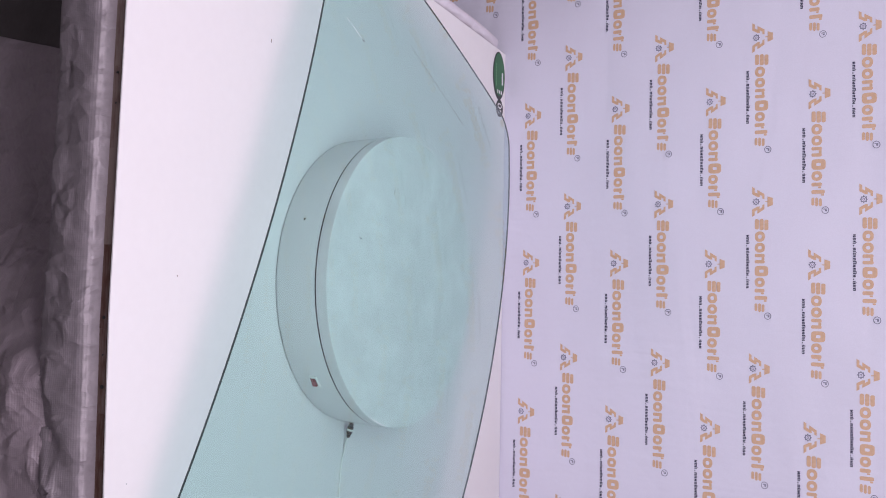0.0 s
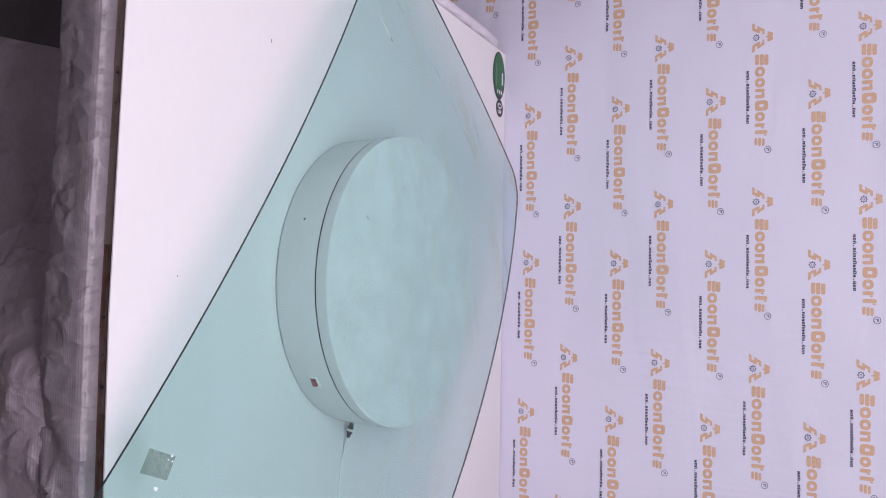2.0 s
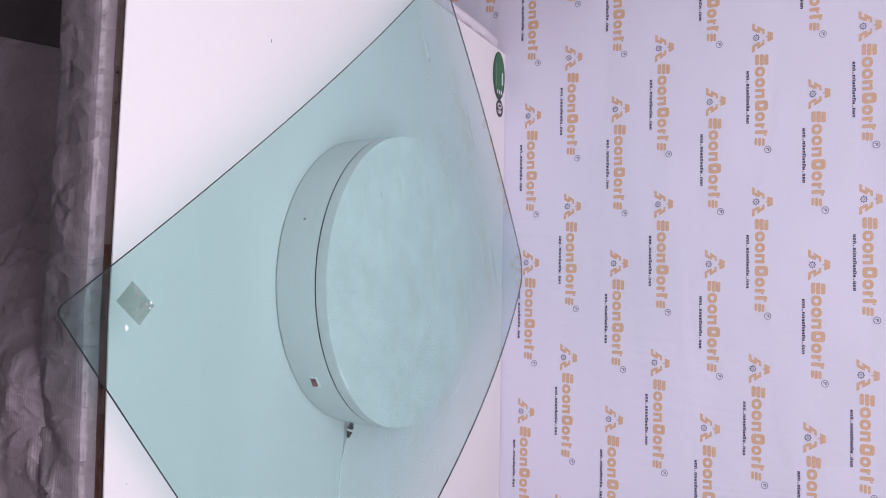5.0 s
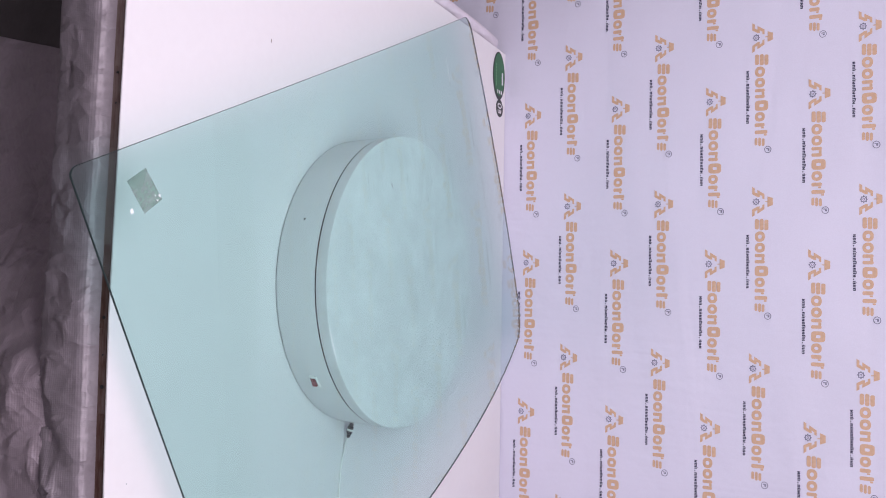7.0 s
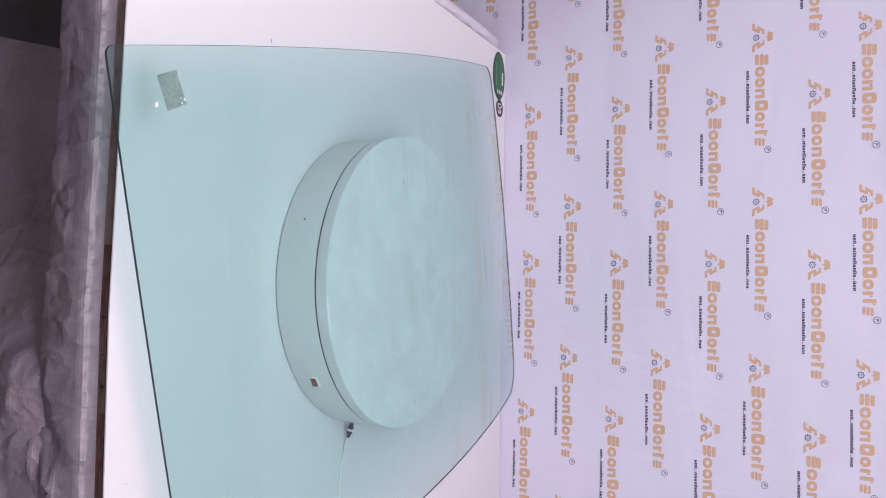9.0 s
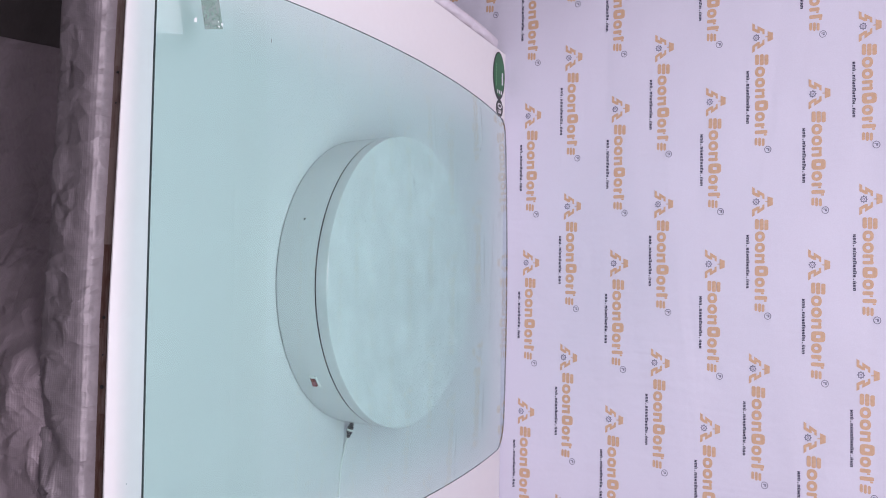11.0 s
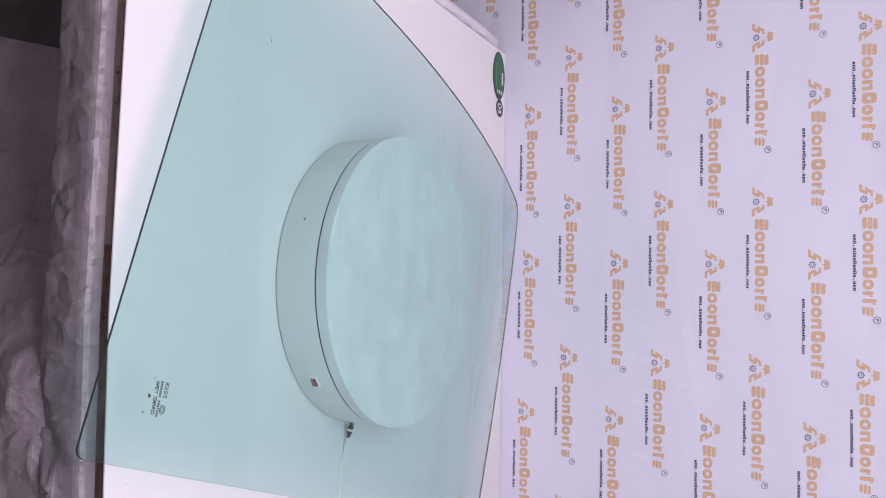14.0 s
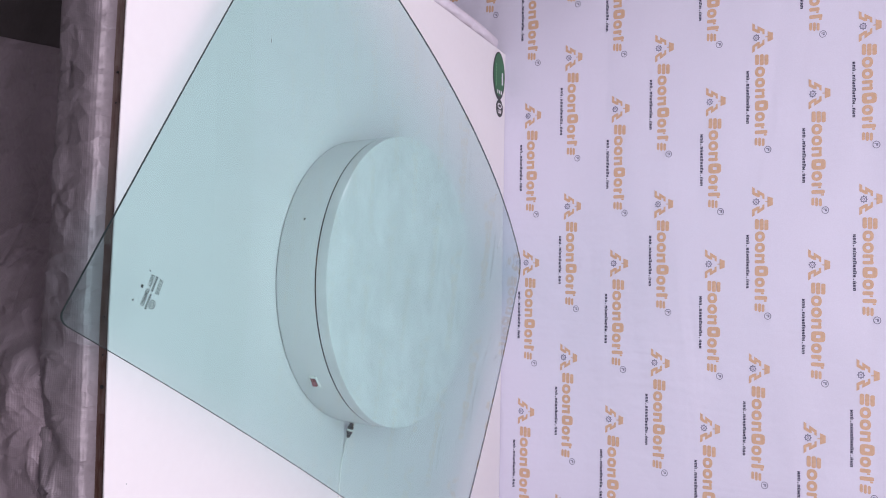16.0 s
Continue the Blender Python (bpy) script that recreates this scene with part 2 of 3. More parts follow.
def tube(points, radius, n=10):
    """round cord along points, closed at its ends"""
    bm = bmesh.new()
    rings = []
    for k, p in enumerate(points):
        a, b = points[max(k - 1, 0)], points[min(k + 1, len(points) - 1)]
        d = (Vector(b) - Vector(a)).normalized()
        s = d.cross(Vector((0, 0, 1)))
        s = s.normalized() if s.length > 1e-4 else Vector((1, 0, 0))
        u = s.cross(d)
        rings.append([bm.verts.new(Vector(p) + radius * (math.cos(2 * math.pi * i / n) * s + math.sin(2 * math.pi * i / n) * u)) for i in range(n)])
    for a, b in zip(rings, rings[1:]):
        for i in range(n):
            bm.faces.new((a[i], a[(i + 1) % n], b[(i + 1) % n], b[i]))
    bm.faces.new(rings[0][::-1]), bm.faces.new(rings[-1])
    bmesh.ops.recalc_face_normals(bm, faces=bm.faces[:])
    return bm


# ---- the room ----
def build_room():
    def slab(name, a, mat, label, category):
        return tagged(part(name, box(*a), mat), label, category, kind="structure")
    slab("floor", (-3.0, -3.1, -0.1, 3.0, 1.0, 0.0), CONCRETE, "grey concrete workshop floor", "floor")
    slab("ceiling", (-3.0, -3.1, 3.0, 3.0, 1.0, 3.1), CEILING_PAINT, "plain white painted ceiling", "ceiling")
    slab("wall_north", (-3.0, 0.80, 0.0, 3.0, 1.0, 3.0), WALL_PAINT, "plain painted wall behind the banner", "wall")
    slab("wall_south", (-3.0, -3.1, 0.0, 3.0, -2.9, 3.0), WALL_PAINT, "plain painted wall", "wall")
    slab("wall_west", (-3.2, -3.1, 0.0, -3.0, 1.0, 3.0), WALL_PAINT, "plain painted wall", "wall")
    slab("wall_east", (3.0, -3.1, 0.0, 3.2, 1.0, 3.0), WALL_PAINT, "plain painted wall", "wall")


# ---- the printed banner ----
def motif_mesh():
    """one printed mark: emblem, word in plain blocks, web line in small bars, ring; origin at the ring"""
    bm = bmesh.new()
    # emblem: roof block on a stem, two stepped legs, small cog
    flat_shape(bm, [(-0.3085, -0.0015), (-0.2807, -0.0015), (-0.2855, 0.0115), (-0.3036, 0.0115)])
    flat_shape(bm, [(-0.2958, -0.0072), (-0.2934, -0.0072), (-0.2934, -0.0015), (-0.2958, -0.0015)])
    mid = -0.2946
    for s in (1, -1):
        def leg(pts):
            q = [(mid + s * (x - mid), z) for x, z in pts]
            flat_shape(bm, q if s > 0 else q[::-1])
        leg([(-0.3337, -0.0390), (-0.3149, -0.0390), (-0.3108, -0.0325), (-0.3296, -0.0325)])
        leg([(-0.3196, -0.0325), (-0.3108, -0.0325), (-0.3070, -0.0262), (-0.3155, -0.0262)])
        leg([(-0.3255, -0.0262), (-0.3070, -0.0262), (-0.3064, -0.0204), (-0.3218, -0.0204)])
        leg([(-0.3218, -0.0204), (-0.3130, -0.0204), (-0.3088, -0.0142), (-0.3176, -0.0142)])
        leg([(-0.3176, -0.0142), (-0.3031, -0.0142), (-0.3009, -0.0089), (-0.3144, -0.0089)])
    cx, cz = mid, -0.0292
    ring_shape(bm, cx, cz, 0.0074, 0.0070, 0.0020, 0.0019, 18, mat=2)
    ring_shape(bm, cx, cz, 0.0030, 0.0030, 0.0012, 0.0012, 12, mat=2)
    for k in range(8):
        a = math.pi * k / 4
        x, z = cx + 0.0080 * math.cos(a), cz + 0.0076 * math.sin(a)
        flat_shape(bm, [(x - 0.0012, z - 0.0011), (x + 0.0012, z - 0.0011), (x + 0.0012, z + 0.0011), (x - 0.0012, z + 0.0011)], mat=2)

    # word: nine plain figures of rounded blocks, rings and posts, tall or low
    def slab2(xa, za, xb, zb, c=0.0022):
        flat_shape(bm, [(xa + c, za), (xb - c, za), (xb, za + c), (xb, zb - c), (xb - c, zb), (xa + c, zb), (xa, zb - c), (xa, za + c)])
    low, st = -0.0320, 0.0086
    for kind, xa, xb, top in (("bars", -0.2500, -0.2208, 0.0009), ("ring", -0.2179, -0.1907, -0.0073), ("ring", -0.1885, -0.1629, -0.0073), ("gate", -0.1596, -0.1351, -0.0078), ("block", -0.1288, -0.1019, 0.0008), ("ring", -0.0986, -0.0740, -0.0073), ("post", -0.0697, -0.0565, -0.0080), ("post", -0.0510, -0.0375, -0.0012), ("bars", -0.0321, -0.0098, -0.0078)):
        mx, mz, rx, rz = (xa + xb) / 2, (top + low) / 2, (xb - xa) / 2, (top - low) / 2
        if kind == "ring":
            ring_shape(bm, mx, mz, rx, rz, 0.0084, 0.0076, 24, power=2.3)
        elif kind == "bars":
            h = (top - low - 0.0036) / 3
            for k in range(3):
                slab2(xa + (0.0022 if k == 2 else 0), low + k * (h + 0.0018), xb - (0.0022 if k == 0 else 0), low + k * (h + 0.0018) + h, 0.0026)
        elif kind == "gate":
            slab2(xa, low, xa + st, top)
            slab2(xb - st, low, xb, top)
            slab2(xa + st, top - 0.0074, xb - st, top - 0.0008, 0.0005)
        elif kind == "block":
            ring_shape(bm, mx, mz, rx, rz, 0.0096, 0.0110, 24, power=4.0)
        else:
            slab2(xa, low, xa + st + 0.001, top)
            slab2(xa + st + 0.0016, top - 0.0085, xb + 0.001, top - 0.0015, 0.001)
    # web line: a row of small paired bars
    x, step = -0.2090, 0.00822
    for k in range(17):
        if k in (3, 13):
            flat_shape(bm, [(x + 0.0022, -0.0532), (x + 0.0050, -0.0532), (x + 0.0050, -0.0508), (x + 0.0022, -0.0508)], mat=1)
        else:
            z1 = -0.0452 if k in (8, 11) else -0.0468
            for c in (0.0004, 0.0044):
                flat_shape(bm, [(x + c, -0.0532), (x + c + 0.0026, -0.0532), (x + c + 0.0026, z1), (x + c, z1)], mat=1)
            flat_shape(bm, [(x + 0.0030, -0.0512 + 0.0022 * (k % 3)), (x + 0.0044, -0.0512 + 0.0022 * (k % 3)), (x + 0.0044, -0.0494 + 0.0022 * (k % 3)), (x + 0.0030, -0.0494 + 0.0022 * (k % 3))], mat=1)
        x += step
    # thin ring with a small bar inside
    ring_shape(bm, 0, 0, 0.0092, 0.0086, 0.0016, 0.0015, 20, mat=2)
    flat_shape(bm, [(-0.0036, -0.0042), (-0.0016, -0.0042), (-0.0016, 0.0042), (-0.0036, 0.0042)], mat=2)
    flat_shape(bm, [(-0.0008, -0.0002), (0.0030, -0.0002), (0.0030, 0.0040), (-0.0008, 0.0040)], mat=2)
    bmesh.ops.recalc_face_normals(bm, faces=bm.faces[:])
    return bm


def build_banner():
    bm = bmesh.new()
    nx, nz = 90, 70
    x0, x1, z0, z1 = -1.9, 1.9, 0.05, 2.55
    grid = []
    for j in range(nz + 1):
        row = []
        for i in range(nx + 1):
            x, z = x0 + (x1 - x0) * i / nx, z0 + (z1 - z0) * j / nz
            row.append(bm.verts.new((x, WALL, z)))
        grid.append(row)
    for j in range(nz):
        for i in range(nx):
            bm.faces.new((grid[j][i], grid[j][i + 1], grid[j + 1][i + 1], grid[j + 1][i]))
    bmesh.ops.recalc_face_normals(bm, faces=bm.faces[:])
    banner = part("banner", bm, BANNER, None, smooth=True)
    tagged(banner, "lavender-white vinyl backdrop banner printed with orange marks", "banner", kind="structure")
    first = part("printed_mark", motif_mesh(), [PRINT_ORANGE, PRINT_NAVY, PRINT_GREY], banner, "orange printed emblem and word with dark web line")
    # rows of marks, a half step apart from row to row; the hung vinyl is not quite even
    odd_x, even_x = (-1.105, -0.650, -0.199, 0.2385, 0.676, 1.12), (-0.8105, -0.360, 0.0745, 0.5105, 0.942)
    heights = (0.585, 0.7150, 0.8540, 0.9785, 1.1165, 1.2385, 1.3740, 1.4920, 1.6265, 1.7420, 1.870, 1.985, 2.11, 2.22)
    spots = []
    for k, z in enumerate(heights, -1):
        for x in (odd_x if k % 2 else even_x):
            edge = max(0.0, abs(x + 0.02) - 0.25)
            sag = 0.0155 * min(1.0, max(0.0, (z - 0.8) / 0.35)) if x < 0 else 0.022
            spots.append((x * (1 - 0.005 * (z - 0.98)), z - sag * edge))
    for n, (x, z) in enumerate(spots):
        ob = first if n == 0 else new("printed_mark", first.data)
        if n:
            ob.parent = banner
        ob.location = (x + 0.004 * (z - 0.85), WALL - 0.0008, z)
        ob.scale = (1 + 0.014 * (z - 0.85), 1, 1)


# ---- the table ----
def edge_back(x):
    """the table's front edge draws back a little towards the west"""
    return 0.032 * max(0.0, 0.05 - x)


def build_table():
    table = empty("table", pose(0, 0, 0))
    tagged(table, "work table with a glossy white top sheet and raw timber edge", "table")
    # top sheet, its west side slightly aslant
    bm = bmesh.new()
    outline = [(-0.7365, FRONT - 0.002 + edge_back(-0.738)), (0.05, FRONT - 0.002), (1.25, FRONT - 0.002), (1.25, 0.7785), (-0.6865, 0.7785)]
    lo = [bm.verts.new((x, y, TOP - 0.0025)) for x, y in outline]
    hi = [bm.verts.new((x, y, TOP)) for x, y in outline]
    bm.faces.new(hi), bm.faces.new(lo[::-1])
    for k in range(5):
        bm.faces.new((lo[k], lo[(k + 1) % 5], hi[(k + 1) % 5], hi[k]))
    bmesh.ops.bevel(bm, geom=[e for e in bm.edges if abs(e.verts[0].co.z - TOP) < 1e-6 and abs(e.verts[1].co.z - TOP) < 1e-6], offset=0.001, segments=2, affect="EDGES")
    part("top_sheet", bm, WHITE_SHEET, table, "smooth white table sheet")
    part("core_board", box(-0.684, FRONT + 0.040, TOP - 0.022, 1.24, 0.775, TOP - 0.003), TIMBER_SIDE, table)
    part("side_edge", box(-0.012, -0.71, -0.0095, 0.012, 0.71, 0.0095, 0.001), WOOD_EDGE, table).matrix_local = pose(-0.7, 0.06, TOP - 0.0125, 0, 0, -2.0)
    # front edge: butted lengths of timber of different tone
    random.seed(5)
    x = -0.72
    while x < 1.24:
        w = random.choice((0.05, 0.07, 0.09, 0.12, 0.16))
        d = random.uniform(-0.0004, 0.0004)
        b = part("edge_block", box(-w / 2, -0.0055, -0.0100, w / 2, 0.0055, 0.0100), WOOD_EDGE, table)
        b.matrix_local = pose(x + w / 2, FRONT + 0.0062 + d + edge_back(x + w / 2), TOP - 0.0130, 0, 0, -1.83 if x < 0.03 else 0)
        x += w
    # nail heads and knots in the edge
    for x, r in ((0.054, 0.0022), (0.107, 0.0012), (0.152, 0.003), (-0.30, 0.002), (-0.255, 0.0016)):
        bm = lathe([(r, 0), (r, 0.0012), (0, 0.0016)], 14)
        part("knot", bm, GAP_BLACK, table).matrix_local = pose(x, FRONT + edge_back(x), TOP - 0.0125, 90, 0, 0)
    for x in (-0.6, 1.15):
        for y in (-0.44, 0.70):
            part("leg", box(x - 0.03, y - 0.03, 0, x + 0.03, y + 0.03, TOP - 0.022, 0.003), TIMBER_SIDE, table)
    part("apron", box(-0.6, -0.47, TOP - 0.11, 1.15, -0.44, TOP - 0.022, 0.002), TIMBER_SIDE, table)


# ---- the woven sheet below the table's front ----
def build_skirt():
    skirt = empty("tarp_skirt", pose(0, 0, 0))
    tagged(skirt, "crumpled silver-grey woven tarp hanging along the table front", "tarp")

    def sheet(name, profile, amp, seed, label, nx=620, x0=-0.95, x1=1.15, mat=TARP, creases=0):
        """profile: (outward, drop) pairs below the table's front edge"""
        bm = bmesh.new()
        rows = []
        fine = []
        folds = [(5.0, 0.35, 1.5), (7.0, 2.2, 1.4), (11.0, 1.15, 0.9), (15.0, 2.7, 0.7)]
        # sharp pinched creases: place, direction, length, width, height
        rng = random.Random(int(seed * 10))
        pinch = []
        for _ in range(creases):
            cx = rng.uniform(-0.5, 0.5) if rng.random() < 0.3 else rng.uniform(-0.12, 0.5)
            an = rng.choice((0.15, 1.2, 1.5, 2.2, 2.7)) + rng.uniform(-0.3, 0.3)
            pinch.append((cx, rng.uniform(0.012, profile[-3][1] if profile[-3][1] < 0.1 else 0.26), math.cos(an), math.sin(an), rng.uniform(0.012, 0.055), rng.uniform(0.0020, 0.0060), rng.choice((-1, 1, 1)) * rng.uniform(0.002, 0.0075)))
        for (a, b), (c, d) in zip(profile, profile[1:]):
            n = max(3, int(math.hypot(c - a, d - b) / 0.004))
            fine += [(a + (c - a) * k / n, b + (d - b) * k / n) for k in range(n)]
        fine.append(profile[-1])
        for s, (o, drop) in enumerate(fine):
            grow = min(1, max(0.0, (drop - 0.012) / 0.035))
            row = []
            for i in range(nx + 1):
                x = x0 + (x1 - x0) * i / nx
                f = noise.fractal(Vector((x * 5, drop * 7, seed)), 0.9, 2.0, 3) * 0.5
                off = f
                for k, (fr, an, sz) in enumerate(folds):
                    along = x * math.cos(an) + drop * math.sin(an)
                    bend = 0.45 * noise.noise(Vector((x * 8, drop * 9, seed + 3 * k)))
                    tri = abs(2 * ((fr * along + bend) % 1.0) - 1)
                    mask = max(0.0, 0.3 + noise.noise(Vector((x * 8, drop * 11, seed + 20 + 5 * k)))) ** 1.3
                    off += sz * mask * (tri - 0.5)
                wx = x + 0.018 * noise.noise(Vector((x * 14, drop * 14, seed + 40)))
                wz = drop + 0.018 * noise.noise(Vector((x * 14, drop * 14, seed + 50)))
                for fr, sz, sd in ((8, 0.5, 60.0), (19, 0.35, 70.0)):
                    near = noise.voronoi(Vector((wx * fr + wz * fr * 0.4, wz * fr * 1.25, seed + sd)))[0]
                    patch = max(0.0, 0.45 + noise.noise(Vector((x * 6, drop * 8, seed + sd + 5))))
                    off += sz * patch * (near[1] - near[0] - 0.3) * (1 if fr > 20 else -1)
                rag = 0.35 + 0.65 * min(1, max(0, (x + 0.30) / 0.35))
                off *= amp * grow * rag
                for px, pz, ca, sa, ln, wd, ht in pinch:
                    dx, dz = x - px, drop - pz
                    if abs(dx) > 0.1 or abs(dz) > 0.1:
                        continue
                    along, across = dx * ca + dz * sa, dz * ca - dx * sa
                    across += 0.25 * along * along / ln
                    off += ht * grow * math.exp(-(along / ln) ** 2) * math.exp(-abs(across) / wd) * (0.6 if across > 0 else 1.0)
                sag = 0.006 * noise.noise(Vector((x * 2.3, 0.4, seed))) * grow
                slant = x + 0.335 + 0.25 * (drop - 0.1)
                tuck = 0.06 * min(1, max(0, (0.0 - slant) / 0.10)) if name == "lower_sheet" else (0.06 * min(1, max(0, (slant + 0.02) / 0.10)) if name == "dark_cloth" else 0)
                push = (0.140 * min(1, max(0, (x + 0.16) / 0.30)) - 0.106) if name == "lower_sheet" else (-0.11 if name == "dark_cloth" else 0)
                row.append(bm.verts.new((x, FRONT + edge_back(x) - o - off - push + tuck, TOP - 0.022 - drop + sag)))
            rows.append(row)
        for a, b in zip(rows, rows[1:]):
            for i in range(nx):
                bm.faces.new((a[i], a[i + 1], b[i + 1], b[i]))
        bmesh.ops.recalc_face_normals(bm, faces=bm.faces[:])
        return part(name, bm, mat, skirt, label, smooth=True)

    sheet("upper_fold", [(-0.03, -0.0005), (0.004, 0.0), (0.015, 0.0018), (0.0215, 0.0055), (0.0262, 0.0120), (0.0292, 0.023), (0.0308, 0.040), (0.0315, 0.060), (0.030, 0.078), (0.022, 0.086), (0.000, 0.085)], 0.0065, 2.0, "woven fold under the edge", 860, creases=70)
    sheet("lower_sheet", [(-0.012, 0.040), (0.004, 0.085), (0.012, 0.12), (0.016, 0.2), (0.020, 0.35), (0.022, 0.55), (0.026, 0.722)], 0.0060, 7.0, "hanging sheet below, same tarp in a tone lifted against shade", mat=TARP_LIFTED, creases=110)
    sheet("dark_cloth", [(-0.020, 0.058), (-0.002, 0.082), (0.010, 0.10), (0.013, 0.2), (0.015, 0.4), (0.018, 0.7)], 0.007, 12.0, "dark smooth cloth tucked behind the fold", 300, -0.95, 0.12, DARK_CLOTH)


# ---- the turntable ----
H_BASE, H_PLAT, R_T = 0.0889, 0.11524, 0.300


def build_turntable():
    t = empty("turntable", pose(0, 0, TOP))
    tagged(t, "white round motorised display turntable with a red switch", "turntable")
    # added black ring: the thin contact shadow where base meets table
    part("contact_shade_ring", lathe([(0, 0.0001), (0.2935, 0.0001), (0.2935, 0.0020), (0, 0.0020)], 160), GAP_BLACK, t, "black ring drawing the contact shade under the base")
    base = part("base", lathe([(0, 0.0016), (0.2952, 0.0016), (0.2962, 0.0022), (0.2964, 0.005), (0.2990, 0.0881), (0.2986, H_BASE), (0.294, H_BASE), (0, H_BASE)], 200), TURN_WHITE, t, smooth=False)
    smooth_sides(base)
    part("gap_ring", lathe([(0.285, H_BASE + 0.0002), (0.2989, H_BASE + 0.0001), (0.2989, H_BASE + 0.0034), (0.285, H_BASE + 0.0030), (0.285, H_BASE + 0.0002)], 160), GAP_BLACK, t)
    plat = part("platter", lathe([(0, 0.0919), (0.2990, 0.0919), (0.2997, 0.0924), (R_T, 0.094), (R_T, 0.1128), (R_T, 0.1134), (0.2995, 0.1147), (0.2985, H_PLAT), (0.2978, H_PLAT), (0.2, H_PLAT), (0, H_PLAT)], 200), PLATTER_TOP, t, "smooth white rotating platter")
    smooth_sides(plat)

    def on_side(name, ang, z, bm, mat, label="", parent=None, rad=0.2972):
        ob = part(name, bm, mat, parent or t, label)
        a = radians(ang)
        ob.matrix_local = Matrix.Translation((rad * math.cos(a), rad * math.sin(a), z)) @ Matrix.Rotation(a + math.pi / 2, 4, "Z")
        return ob
    # rocker switch: bezel, and the red rocker in it
    bz = on_side("switch", -51.4, 0.0470, box(-0.0132, -0.0036, -0.0088, 0.0132, 0.004, 0.0088, 0.0014), CORD_WHITE, "white bezel of the switch")
    bm = bmesh.new()
    prof = [(-0.0080, 0.001), (-0.0080, -0.0042), (0.0, -0.0040), (0.0080, -0.0072), (0.0080, 0.001)]
    a = [bm.verts.new((x, y, -0.0050)) for x, y in prof]
    b = [bm.verts.new((x, y, 0.0050)) for x, y in prof]
    bm.faces.new(a), bm.faces.new(b[::-1])
    for k in range(5):
        bm.faces.new((a[k], b[k], b[(k + 1) % 5], a[(k + 1) % 5]))
    bmesh.ops.recalc_face_normals(bm, faces=bm.faces[:])
    part("rocker", bm, SWITCH_RED, bz, "red rocker")
    part("switch_well", box(-0.0092, -0.00375, -0.0060, 0.0092, -0.0010, 0.0060), GAP_BLACK, bz, "dark gap round the rocker")
    sc = lathe([(0.0022, 0), (0.0022, 0.001), (0.0012, 0.0016), (0, 0.0016)], 16)
    sc.transform(Matrix.Rotation(radians(90), 4, "X"))
    on_side("screw", -112.2, 0.0472, sc, GAP_BLACK, "small dark screw")
    sk = lathe([(0.0075, -0.002), (0.0075, 0.0015), (0.0065, 0.0022), (0.004, 0.0022), (0, 0.001)], 20)
    sk.transform(Matrix.Rotation(radians(90), 4, "X"))
    on_side("socket", -12.0, 0.0195, sk, METAL, "round metal power socket", rad=0.2962)
    # specks that turn with the platter
    random.seed(11)
    for k in range(56):
        r, a = 0.285 * math.sqrt(random.random()), random.uniform(0, 2 * math.pi)
        s = random.uniform(0.0004, 0.0011)
        bm = bmesh.new()
        ln = random.choice((1, 1.6, 3, 6))
        pts = [(s * ln * math.cos(b) * random.uniform(0.6, 1.2), s * math.sin(b) * random.uniform(0.6, 1.2)) for b in [2 * math.pi * i / 9 for i in range(9)]]
        f = flat_shape(bm, pts, 0.0, up=True)
        bmesh.ops.extrude_face_region(bm, geom=[f])
        ob = part("speck", bm, DIRT, plat, "dark dirt speck" if k == 0 else "")
        ob.matrix_local = pose(r * math.cos(a), r * math.sin(a), H_PLAT + 0.0003, 0, 0, random.uniform(0, 180))
    # faint smudged patches of tiny flecks
    for k in range(22):
        r, a = random.uniform(0.05, 0.26), random.uniform(0, 2 * math.pi)
        bm = bmesh.new()
        lx, ly = random.uniform(0.012, 0.035), random.uniform(0.006, 0.014)
        for _ in range(22):
            x, y = random.gauss(0, lx), random.gauss(0, ly)
            s = random.uniform(0.0005, 0.0013)
            flat_shape(bm, [(x + s * random.uniform(0.5, 2.2) * math.cos(b), y + s * math.sin(b)) for b in [2 * math.pi * i / 6 for i in range(6)]], 0.0, up=True)
        ob = part("smudge", bm, SMUDGE, plat, "faint grey smudge")
        ob["kind"] = "stuff"
        ob.matrix_local = pose(r * math.cos(a), r * math.sin(a), H_PLAT + 0.0004, 0, 0, random.uniform(0, 180))
    return t, plat


def smooth_sides(ob):
    for p in ob.data.polygons:
        p.use_smooth = abs(p.normal.z) < 0.9


